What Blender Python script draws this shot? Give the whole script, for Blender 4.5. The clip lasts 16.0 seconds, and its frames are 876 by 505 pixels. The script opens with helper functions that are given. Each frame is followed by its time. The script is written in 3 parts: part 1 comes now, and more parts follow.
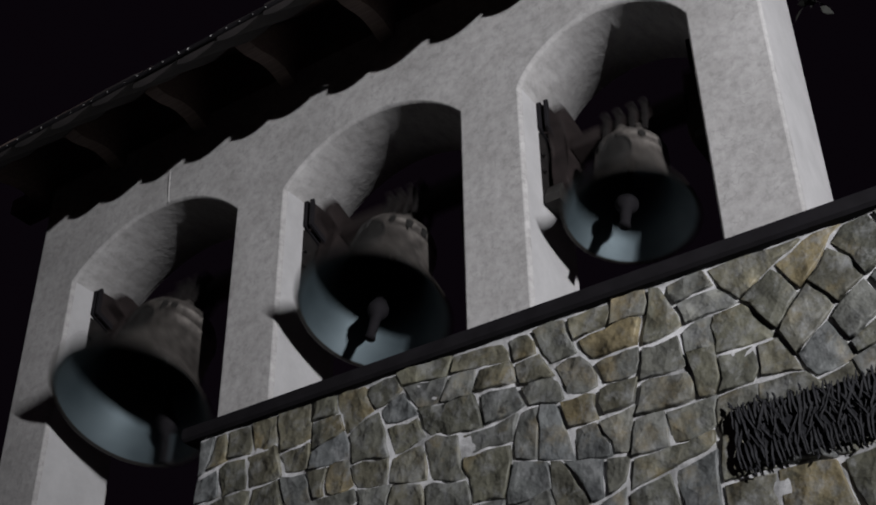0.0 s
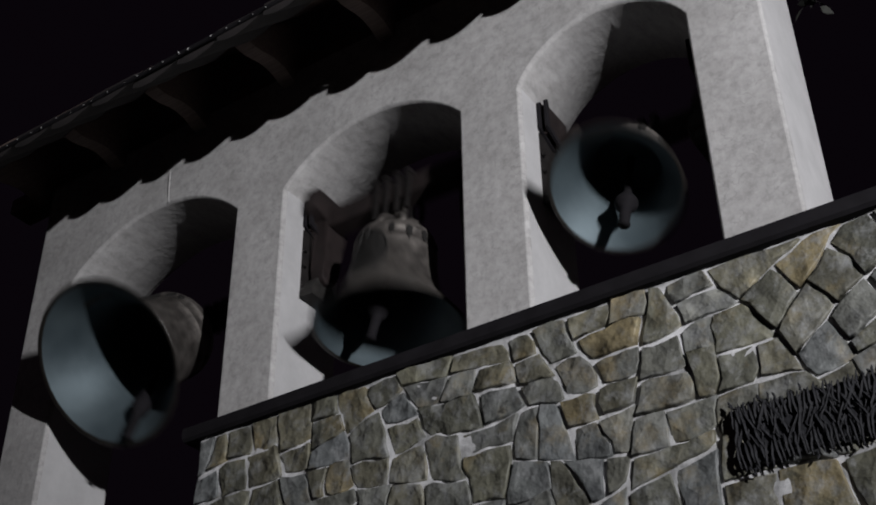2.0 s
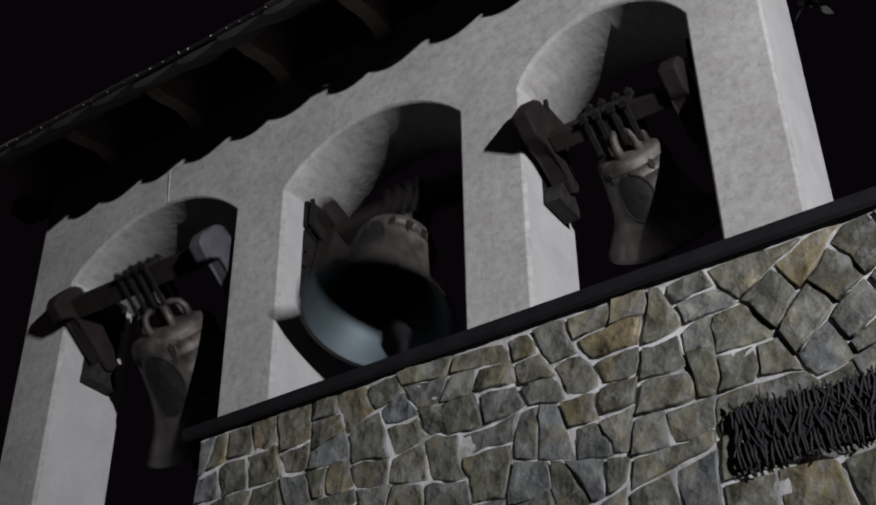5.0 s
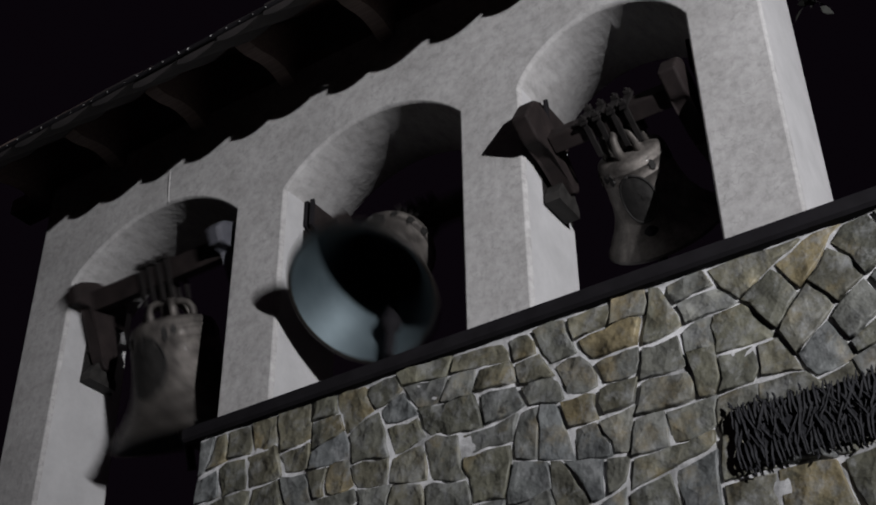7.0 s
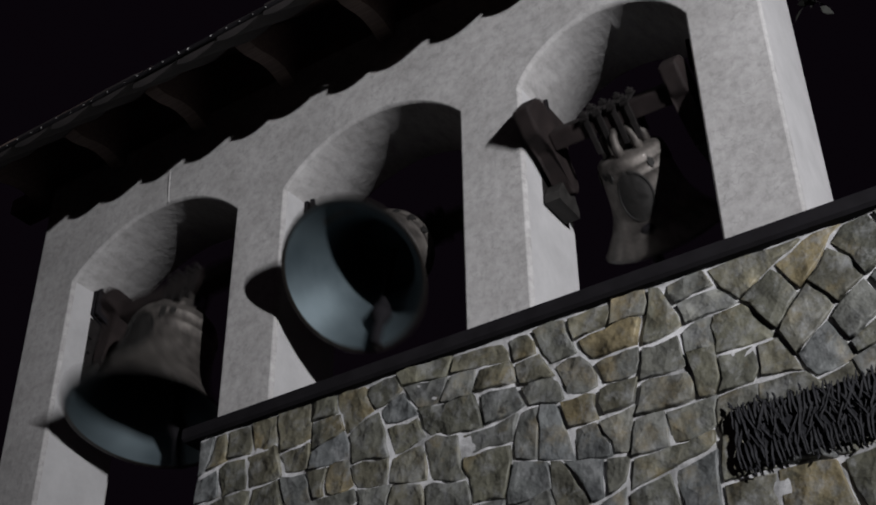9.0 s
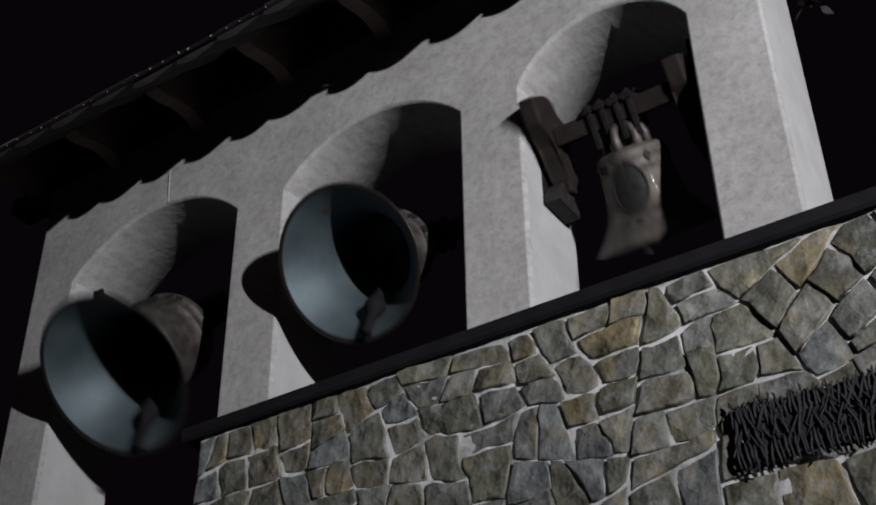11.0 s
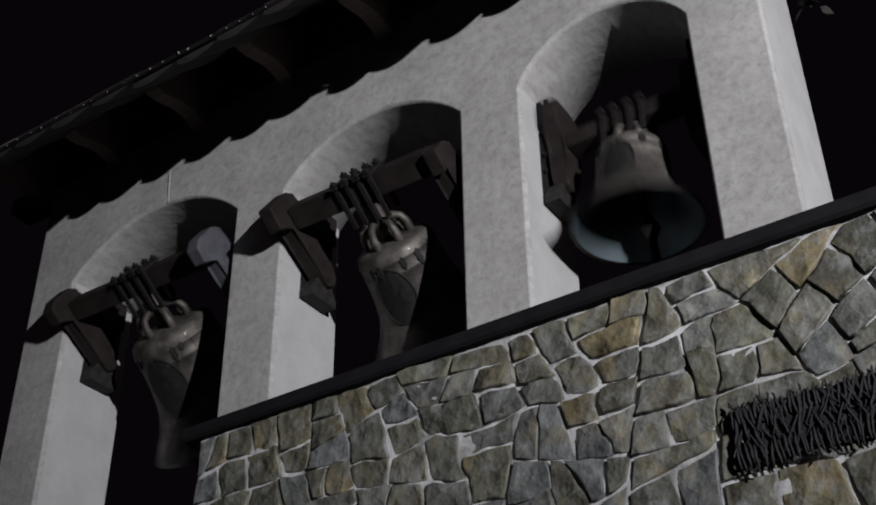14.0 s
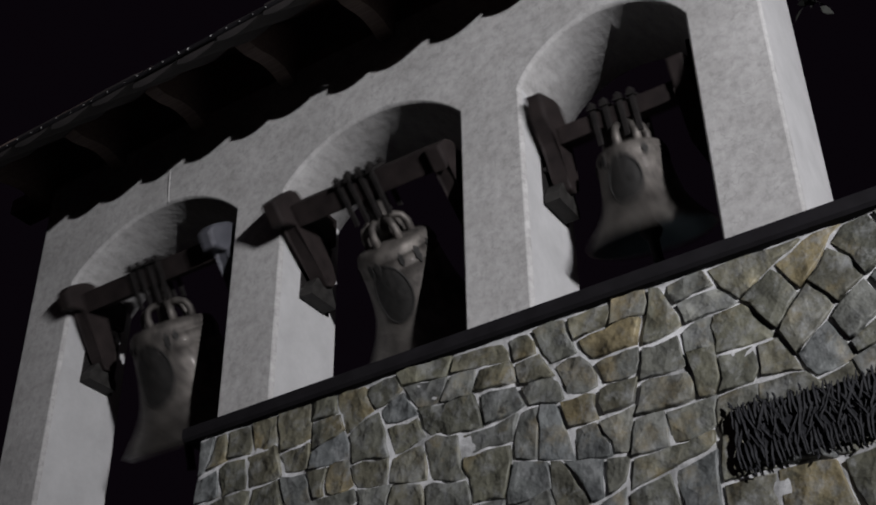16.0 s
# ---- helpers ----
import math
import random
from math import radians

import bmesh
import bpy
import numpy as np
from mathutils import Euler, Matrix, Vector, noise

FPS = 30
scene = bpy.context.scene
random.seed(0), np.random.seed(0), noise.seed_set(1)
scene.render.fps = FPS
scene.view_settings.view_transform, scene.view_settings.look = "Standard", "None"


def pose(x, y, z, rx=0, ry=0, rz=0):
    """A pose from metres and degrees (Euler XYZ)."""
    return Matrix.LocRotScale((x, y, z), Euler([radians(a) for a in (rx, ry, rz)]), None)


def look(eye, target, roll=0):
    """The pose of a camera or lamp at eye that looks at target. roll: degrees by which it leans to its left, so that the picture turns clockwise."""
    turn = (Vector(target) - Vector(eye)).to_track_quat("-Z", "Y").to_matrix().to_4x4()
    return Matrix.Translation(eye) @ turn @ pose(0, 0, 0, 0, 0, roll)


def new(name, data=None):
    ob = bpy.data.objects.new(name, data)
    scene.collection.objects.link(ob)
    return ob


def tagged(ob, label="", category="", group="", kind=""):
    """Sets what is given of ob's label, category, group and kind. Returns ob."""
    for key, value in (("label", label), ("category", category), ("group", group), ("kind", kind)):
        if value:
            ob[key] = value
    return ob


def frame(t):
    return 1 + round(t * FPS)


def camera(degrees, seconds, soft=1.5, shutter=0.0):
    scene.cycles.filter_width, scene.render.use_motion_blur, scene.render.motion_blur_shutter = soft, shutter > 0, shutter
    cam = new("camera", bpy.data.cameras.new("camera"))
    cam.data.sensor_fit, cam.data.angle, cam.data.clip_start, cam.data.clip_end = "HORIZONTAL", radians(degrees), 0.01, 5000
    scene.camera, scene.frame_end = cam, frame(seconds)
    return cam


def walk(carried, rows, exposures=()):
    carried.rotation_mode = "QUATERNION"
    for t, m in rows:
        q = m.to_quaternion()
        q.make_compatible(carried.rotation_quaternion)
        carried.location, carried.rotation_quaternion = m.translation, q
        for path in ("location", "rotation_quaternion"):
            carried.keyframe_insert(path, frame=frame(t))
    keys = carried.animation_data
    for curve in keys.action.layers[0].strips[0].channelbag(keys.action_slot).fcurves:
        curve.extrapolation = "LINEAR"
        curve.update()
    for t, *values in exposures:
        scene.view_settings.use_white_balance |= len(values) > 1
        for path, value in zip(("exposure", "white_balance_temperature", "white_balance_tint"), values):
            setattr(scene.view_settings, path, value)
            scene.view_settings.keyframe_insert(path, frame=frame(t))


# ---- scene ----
cam = camera(38.975, 16.0, soft=1.95, shutter=1.7)
EYE = (3.760, -4.177, 1.600)
VIEW = pose(*EYE, 123.940, 0.664, 33.491)
walk(cam, [(0, VIEW), (16, VIEW)], exposures=[(0, 0.0), (16, 0.0)])

# ---------- night sky and the floodlight on its mast ----------
world = bpy.data.worlds.new("night")
scene.world = world
world.use_nodes = True
wt = world.node_tree
bg = wt.nodes["Background"]
bg.inputs["Strength"].default_value = 1.2
way = wt.nodes.new("ShaderNodeTexCoord")
part_z = wt.nodes.new("ShaderNodeSeparateXYZ")
glow = wt.nodes.new("ShaderNodeValToRGB")
glow.color_ramp.elements[0].position, glow.color_ramp.elements[0].color = 0.0, (0.034, 0.026, 0.030, 1)
glow.color_ramp.elements[1].position, glow.color_ramp.elements[1].color = 0.34, (0.0020, 0.0012, 0.0022, 1)
wt.links.new(way.outputs["Generated"], part_z.inputs[0])
wt.links.new(part_z.outputs["Z"], glow.inputs["Fac"])
wt.links.new(glow.outputs["Color"], bg.inputs["Color"])

LAMP_AT = (10.4, -6.0, 4.2)
flood = new("floodlight", bpy.data.lights.new("floodlight", "SPOT"))
flood.data.energy = 5550
flood.data.color = (0.98, 0.97, 1.0)
flood.data.shadow_soft_size = 0.045
flood.data.spot_size, flood.data.spot_blend = radians(44), 1.0
flood.matrix_world = look(LAMP_AT, (2.2, 0, 5.4))

# ---------- materials ----------


def material(name, rough=0.8, metal=0.0):
    m = bpy.data.materials.new(name)
    m.use_nodes = True
    b = m.node_tree.nodes["Principled BSDF"]
    b.inputs["Roughness"].default_value, b.inputs["Metallic"].default_value = rough, metal
    return m, m.node_tree, b


def add(tree, kind, **values):
    n = tree.nodes.new(kind)
    for k, v in values.items():
        n.inputs[k.replace("_", " ")].default_value = v
    return n


def coords(tree):
    return tree.nodes.new("ShaderNodeTexCoord").outputs["Object"]


def noise_node(tree, scale, detail=5.0, rough=0.55, vec=None):
    n = add(tree, "ShaderNodeTexNoise", Scale=scale, Detail=detail, Roughness=rough)
    tree.links.new(vec or coords(tree), n.inputs["Vector"])
    return n.outputs["Fac"]


def ramp(tree, fac, *stops):
    r = tree.nodes.new("ShaderNodeValToRGB")
    while len(r.color_ramp.elements) < len(stops):
        r.color_ramp.elements.new(0.5)
    for e, (p, c) in zip(r.color_ramp.elements, stops):
        e.position, e.color = p, (*c, 1)
    tree.links.new(fac, r.inputs["Fac"])
    return r.outputs["Color"]


def mix(tree, fac, a, b, kind="MIX"):
    n = tree.nodes.new("ShaderNodeMix")
    n.data_type, n.blend_type = "RGBA", kind
    if isinstance(fac, float):
        n.inputs[0].default_value = fac
    else:
        tree.links.new(fac, n.inputs[0])
    for sock, v in ((n.inputs[6], a), (n.inputs[7], b)):
        if isinstance(v, tuple):
            sock.default_value = (*v, 1)
        else:
            tree.links.new(v, sock)
    return n.outputs[2]


def relief(tree, bsdf, *layers):
    last = None
    for height, strength, distance in layers:
        bump = add(tree, "ShaderNodeBump", Strength=strength, Distance=distance)
        tree.links.new(height, bump.inputs["Height"])
        if last:
            tree.links.new(last, bump.inputs["Normal"])
        last = bump.outputs["Normal"]
    tree.links.new(last, bsdf.inputs["Normal"])


def make_plaster():
    m, t, b = material("rough_white_plaster", 0.92)
    along = t.nodes.new("ShaderNodeMapping")
    along.inputs["Scale"].default_value = (1, 0.5, 1)
    t.links.new(coords(t), along.inputs["Vector"])
    big = ramp(t, noise_node(t, 1.3, 6), (0.3, (0.345, 0.340, 0.338)), (0.7, (0.445, 0.438, 0.437)))
    blot = ramp(t, noise_node(t, 19, 6, 0.74, along.outputs["Vector"]), (0.34, (0.72, 0.72, 0.715)), (0.50, (0.93, 0.93, 0.925)), (0.68, (1.10, 1.10, 1.095)))
    grey = ramp(t, noise_node(t, 4.2, 6, 0.6), (0.34, (0.86, 0.855, 0.85)), (0.55, (1.0, 1.0, 1.0)))
    worms = ramp(t, noise_node(t, 17, 2, 0.45), (0.468, (0, 0, 0)), (0.485, (1, 1, 1)), (0.502, (0, 0, 0)))
    where = ramp(t, noise_node(t, 7, 3), (0.46, (0, 0, 0)), (0.58, (0.9, 0.9, 0.9)))
    trails = mix(t, 1.0, worms, where, "MULTIPLY")
    tone = mix(t, 1.0, mix(t, 1.0, big, blot, "MULTIPLY"), grey, "MULTIPLY")
    t.links.new(mix(t, trails, tone, (0.25, 0.247, 0.242)), b.inputs["Base Color"])
    lumps = ramp(t, noise_node(t, 21, 3, 0.5), (0.40, (0, 0, 0)), (0.62, (1, 1, 1)))
    relief(t, b, (lumps, 0.10, 0.010), (trails, -0.5, 0.006), (noise_node(t, 55, 5, 0.7), 0.10, 0.005), (noise_node(t, 160, 3), 0.2, 0.003))
    return m


def make_stone(name="rubble_stone", rust=0.54):
    m, t, b = material(name, 0.6)
    info = t.nodes.new("ShaderNodeObjectInfo").outputs["Random"]
    tone = ramp(t, info, (0.0, (0.072, 0.074, 0.064)), (0.16, (0.124, 0.122, 0.094)), (0.30, (0.104, 0.107, 0.101)), (0.44, (0.122, 0.132, 0.140)),
                (0.58, (0.084, 0.082, 0.066)), (0.72, (0.136, 0.129, 0.096)), (0.86, (0.142, 0.147, 0.145)), (1.0, (0.098, 0.099, 0.082)))
    geo = t.nodes.new("ShaderNodeNewGeometry").outputs["Position"]
    shift = add(t, "ShaderNodeVectorMath")
    shift.operation = "MULTIPLY_ADD"
    t.links.new(info, shift.inputs[0])
    shift.inputs[1].default_value = (61.0, 83.0, 47.0)
    t.links.new(geo, shift.inputs[2])
    own = shift.outputs["Vector"]
    stain = ramp(t, noise_node(t, 6.5, 7, 0.68, own), (0.27, (0.36, 0.36, 0.38)), (0.42, (0.78, 0.78, 0.76)), (0.58, (1.18, 1.18, 1.13)), (0.74, (1.90, 1.87, 1.74)))
    ochre = ramp(t, noise_node(t, 4.2, 5, 0.65, own), (rust, (0, 0, 0)), (rust + 0.16, (0.65, 0.65, 0.65)))
    tone = mix(t, ochre, tone, (0.180, 0.140, 0.070))
    pale = ramp(t, noise_node(t, 13, 7, 0.72, geo), (0.49, (0, 0, 0)), (0.68, (0.75, 0.75, 0.75)))
    black = ramp(t, noise_node(t, 15, 6, 0.75, own), (0.30, (0.22, 0.22, 0.23)), (0.41, (1, 1, 1)))
    grain = ramp(t, noise_node(t, 70, 4, 0.7, geo), (0.3, (0.88, 0.88, 0.88)), (0.7, (1.06, 1.06, 1.06)))
    tone = mix(t, pale, mix(t, 1.0, mix(t, 1.0, tone, stain, "MULTIPLY"), black, "MULTIPLY"), (0.215, 0.222, 0.224))
    t.links.new(mix(t, 1.0, tone, grain, "MULTIPLY"), b.inputs["Base Color"])
    facets = t.nodes.new("ShaderNodeTexVoronoi")
    facets.inputs["Scale"].default_value = 11.0
    t.links.new(own, facets.inputs["Vector"])
    relief(t, b, (facets.outputs["Distance"], 0.5, 0.03), (noise_node(t, 7, 4, 0.5, own), 0.8, 0.05), (noise_node(t, 30, 4, 0.55, own), 0.22, 0.010), (noise_node(t, 120, 3, 0.6, geo), 0.12, 0.003))
    return m


def make_mortar():
    m, t, b = material("pale_mortar", 0.95)
    geo = t.nodes.new("ShaderNodeNewGeometry").outputs["Position"]
    c = ramp(t, noise_node(t, 7, 6, 0.64, geo), (0.30, (0.16, 0.16, 0.158)), (0.45, (0.35, 0.352, 0.356)), (0.62, (0.56, 0.563, 0.575)))
    t.links.new(c, b.inputs["Base Color"])
    relief(t, b, (noise_node(t, 45, 5, 0.6, geo), 0.4, 0.010))
    return m


def make_bronze():
    m, t, b = material("dusty_aged_bronze", 0.6, 0.78)
    b.inputs["Coat Weight"].default_value, b.inputs["Coat Roughness"].default_value = 0.05, 0.06
    base = ramp(t, noise_node(t, 4, 7, 0.65), (0.33, (0.062, 0.057, 0.054)), (0.5, (0.118, 0.110, 0.104)), (0.66, (0.190, 0.178, 0.168)))
    worn = ramp(t, noise_node(t, 15, 6, 0.72), (0.36, (0.62, 0.61, 0.60)), (0.60, (1.10, 1.08, 1.05)))
    t.links.new(mix(t, 1.0, base, worn, "MULTIPLY"), b.inputs["Base Color"])
    r = ramp(t, noise_node(t, 12, 4), (0.3, (0.60,) * 3), (0.7, (0.74,) * 3))
    t.links.new(r, b.inputs["Roughness"])
    relief(t, b, (noise_node(t, 60, 4), 0.18, 0.004))
    return m


def make_patina():
    m, t, b = material("blue_grey_patina", 0.60, 0.50)
    c = ramp(t, noise_node(t, 4, 6, 0.6), (0.3, (0.056, 0.078, 0.090)), (0.7, (0.098, 0.128, 0.142)))
    t.links.new(c, b.inputs["Base Color"])
    relief(t, b, (noise_node(t, 50, 3), 0.12, 0.003))
    return m


def make_dark(name, a, c, rough, metal=0.0, scale=20, stretch=None):
    m, t, b = material(name, rough, metal)
    vec = coords(t)
    if stretch:
        mp = t.nodes.new("ShaderNodeMapping")
        mp.inputs["Scale"].default_value = stretch
        t.links.new(vec, mp.inputs["Vector"])
        vec = mp.outputs["Vector"]
    n = noise_node(t, scale, 6, 0.6, vec)
    t.links.new(ramp(t, n, (0.3, a), (0.7, c)), b.inputs["Base Color"])
    relief(t, b, (n, 0.4, 0.006))
    return m


def make_smooth_plaster():
    m, t, b = material("smooth_white_plaster", 0.85)
    c = ramp(t, noise_node(t, 5, 7, 0.68), (0.3, (0.345, 0.343, 0.346)), (0.7, (0.430, 0.428, 0.432)))
    t.links.new(c, b.inputs["Base Color"])
    relief(t, b, (noise_node(t, 16, 5, 0.6), 0.25, 0.012), (noise_node(t, 90, 4), 0.15, 0.003))
    return m


PLASTER, STONE, MORTAR = make_plaster(), make_stone(), make_mortar()
RUST_STONE = make_stone("rust_stained_stone", 0.38)
SMOOTH = make_smooth_plaster()
BRONZE, PATINA = make_bronze(), make_patina()
IRON = make_dark("dark_painted_iron", (0.007, 0.0062, 0.0062), (0.018, 0.016, 0.0155), 0.7, 0.1)
RUSTY = make_dark("brown_painted_steel", (0.009, 0.0066, 0.0066), (0.023, 0.0172, 0.0165), 0.72, 0.0, 11)
WOOD = make_dark("dark_brown_timber", (0.11, 0.08, 0.07), (0.20, 0.15, 0.13), 0.75, 0, 6, (1, 9, 9))
TILE = make_dark("near_black_clay_tile", (0.010, 0.0085, 0.009), (0.024, 0.019, 0.019), 0.8)
RAIL = make_dark("dark_brown_sheet_metal", (0.006, 0.0054, 0.0066), (0.0115, 0.0105, 0.0125), 0.65, 0.0, 9)
RAIL.node_tree.nodes["Principled BSDF"].inputs["Specular IOR Level"].default_value = 0.15
RAIL.node_tree.nodes["Principled BSDF"].inputs["Roughness"].default_value = 0.85
TWIG = make_dark("blackened_twig", (0.009, 0.009, 0.0105), (0.023, 0.0236, 0.027), 0.7, 0.0, 60)
TWIG.node_tree.nodes["Principled BSDF"].inputs["Specular IOR Level"].default_value = 0.2
STEEL = make_dark("bright_zinc", (0.3, 0.3, 0.3), (0.55, 0.55, 0.55), 0.45, 0.4)
ZINC = make_dark("grey_painted_metal", (0.055, 0.056, 0.068), (0.11, 0.113, 0.13), 0.5, 0.2, 14)
RELIEF = make_dark("darkened_bronze", (0.009, 0.0088, 0.0085), (0.024, 0.023, 0.022), 0.65, 0.1, 30)
SOIL = make_dark("dark_gravel", (0.07, 0.062, 0.056), (0.14, 0.125, 0.11), 0.95, 0, 3)
# lip colour set near black, standing in for shade on the floodlit rim
LIP = make_dark("dimmed_lip_bronze", (0.016, 0.0145, 0.0135), (0.036, 0.032, 0.028), 0.36, 0.3, 25)
BEARING = make_dark("dull_grey_steel", (0.014, 0.0132, 0.0126), (0.036, 0.034, 0.032), 0.65, 0.1, 18)
BARK = make_dark("grey_bark", (0.05, 0.045, 0.04), (0.10, 0.09, 0.075), 0.95, 0, 12)
LEAF = make_dark("dark_leaf", (0.008, 0.009, 0.007), (0.018, 0.020, 0.015), 0.8, 0, 7)
for dull in (RUSTY, IRON, BEARING, RELIEF):
    dull.node_tree.nodes["Principled BSDF"].inputs["Specular IOR Level"].default_value = 0.2

# ---------- mesh helpers ----------


def mesh_from(name, bm, mat, smooth=False):
    bmesh.ops.recalc_face_normals(bm, faces=bm.faces)
    me = bpy.data.meshes.new(name)
    bm.to_mesh(me)
    bm.free()
    for m in (mat if isinstance(mat, (list, tuple)) else (mat,)):
        me.materials.append(m)
    if smooth:
        for p in me.polygons:
            p.use_smooth = True
    return me


def part(name, bm, mat, parent=None, label="", smooth=False):
    ob = new(name, mesh_from(name, bm, mat, smooth))
    ob.parent = parent
    return tagged(ob, label)


def box(bm, x0, x1, y0, y1, z0, z1, bevel=0.0, m=None):
    made = bmesh.ops.create_cube(bm, size=1)
    vs = made["verts"]
    for v in vs:
        v.co = Vector(((x0 + x1) / 2 + v.co.x * (x1 - x0), (y0 + y1) / 2 + v.co.y * (y1 - y0), (z0 + z1) / 2 + v.co.z * (z1 - z0)))
    if bevel:
        es = list({e for v in vs for e in v.link_edges})
        made = bmesh.ops.bevel(bm, geom=es, offset=bevel, segments=2, affect="EDGES", profile=0.5)
        vs = list({v for f in made["faces"] for v in f.verts} | {v for v in vs if v.is_valid})
    if m is not None:
        bmesh.ops.transform(bm, matrix=m, verts=[v for v in vs if v.is_valid])
    return bm


def lathe(bm, rings, n=48, axis_z=True, cap0=False, cap1=False):
    """Rings of (radius, height) turned round z."""
    loops = []
    for r, z in rings:
        loops.append([bm.verts.new((r * math.cos(2 * math.pi * i / n), r * math.sin(2 * math.pi * i / n), z)) for i in range(n)])
    for a, b in zip(loops, loops[1:]):
        for i in range(n):
            bm.faces.new((a[i], a[(i + 1) % n], b[(i + 1) % n], b[i]))
    if cap0:
        bm.faces.new(loops[0])
    if cap1:
        bm.faces.new(loops[-1])
    return bm


def tube(bm, points, radius, n=8):
    """A round bar along points, with closed ends."""
    pts = [Vector(p) for p in points]
    loops = []
    for i, p in enumerate(pts):
        d = (pts[min(i + 1, len(pts) - 1)] - pts[max(i - 1, 0)]).normalized()
        side = d.orthogonal().normalized() if i == 0 else (side - d * side.dot(d)).normalized()
        up = d.cross(side)
        r = radius[i] if isinstance(radius, (list, tuple)) else radius
        loops.append([bm.verts.new(p + (side * math.cos(2 * math.pi * k / n) + up * math.sin(2 * math.pi * k / n)) * r) for k in range(n)])
    for a, b in zip(loops, loops[1:]):
        for k in range(n):
            bm.faces.new((a[k], a[(k + 1) % n], b[(k + 1) % n], b[k]))
    bm.faces.new(loops[0])
    bm.faces.new(loops[-1])
    return bm


def prism(bm, outline, x0, x1):
    """An outline of (y, z) drawn out from x0 to x1."""
    a = [bm.verts.new((x0, y, z)) for y, z in outline]
    b = [bm.verts.new((x1, y, z)) for y, z in outline]
    bm.faces.new(a)
    bm.faces.new(b[::-1])
    for i in range(len(a)):
        j = (i + 1) % len(a)
        bm.faces.new((a[i], b[i], b[j], a[j]))
    return bm


# ---------- ground ----------
g = bmesh.new()
bmesh.ops.create_grid(g, x_segments=24, y_segments=24, size=400)
for v in g.verts:
    v.co.z = 0.15 * noise.noise(v.co * 0.02) if v.co.length > 40 else 0
ground = tagged(part("ground", g, SOIL), "dark gravel ground round the bell wall", "ground", kind="structure")

# ---------- the bell wall with its three arches ----------
SPRING = 5.773                      # height of the springing
LEFT, RIGHT, TOP, SILL = -2.037, 2.800, SPRING + 0.86, SPRING - 2.2
DEPTH, JAMB = 0.56, 0.494
ARCHES = [(-1.676, -0.330, 0.292), (0.012, 1.186, 0.272), (1.526, 2.446, 0.280)]   # left, right, rise


def arch_loop(arch, grow, y, n=32):
    x0, x1, rise = arch
    x0 += 0.012
    half, mid = (x1 - x0) / 2, (x0 + x1) / 2
    r = (half * half + rise * rise) / (2 * rise)
    zc = SPRING + rise - r
    r, half = r + grow, half + grow
    lim = math.asin(min(1, half / r))
    pts = [(mid - half, SILL - grow)]
    pts += [(mid + r * math.sin(-lim + 2 * lim * i / n), zc + r * math.cos(-lim + 2 * lim * i / n)) for i in range(n + 1)]
    pts.append((mid + half, SILL - grow))
    return [Vector((x, y, z)) for x, z in pts]


def rect_loop(shrink, y):
    return [Vector(p) for p in ((LEFT + shrink, y, 0), (LEFT + shrink, y, TOP), (RIGHT - shrink, y, TOP), (RIGHT - shrink, y, 0))]


def build_wall():
    bm = bmesh.new()
    steps = ((0.012, 0.0), (0.006, 0.003), (-0.003, 0.014), (-0.006, 0.024), (-0.006, JAMB), (0.06, JAMB + 0.004), (0.06, DEPTH))
    front, back = [], []
    for arch in ARCHES:
        loops = [[bm.verts.new(p) for p in arch_loop(arch, gr, y)] for gr, y in steps]
        for k, (a, b) in enumerate(zip(loops, loops[1:])):
            for i in range(len(a)):
                j = (i + 1) % len(a)
                f = bm.faces.new((a[i], a[j], b[j], b[i]))
                f.smooth = 1 <= i < len(a) - 2
        front.append(loops[0])
        back.append(loops[-1])
    loops = [[bm.verts.new(p) for p in rect_loop(s, y)] for s, y in ((0.014, 0.0), (0.006, 0.004), (0.0015, 0.012), (0.0, 0.024), (0.0, DEPTH))]
    for a, b in zip(loops, loops[1:]):
        for i in range(4):
            bm.faces.new((a[i], a[(i + 1) % 4], b[(i + 1) % 4], b[i]))
    front.append(loops[0])
    back.append(loops[-1])
    for side in (front, back):
        edges = []
        for loop in side:
            for i in range(len(loop)):
                edges.append(bm.edges.get((loop[i], loop[(i + 1) % len(loop)])))
        bmesh.ops.triangle_fill(bm, edges=edges, use_beauty=True)
    bm.normal_update()
    for f in bm.faces:
        c = f.calc_center_median()
        end = c.x > RIGHT - 0.004 and abs(c.y - DEPTH / 2) < 0.1
        jamb = abs(f.normal.x) > 0.99 and LEFT + 0.1 < c.x < RIGHT - 0.1 and 0.1 < c.y < JAMB and c.z < SPRING - 0.2
        if end or jamb:
            f.material_index = 1
    return tagged(part("wall_bells", bm, (PLASTER, SMOOTH)), "white rough-plastered bell wall with three segmental arches", "wall", kind="structure")


wall_bells = build_wall()

# ---------- the eaves over the wall ----------
EAVE_Y, EAVE_Z, PITCH = -0.94, SPRING + 0.265, 1.12
roof = tagged(new("roof"), "dark timber eaves with clay tiles over the wall", "roof", kind="structure")


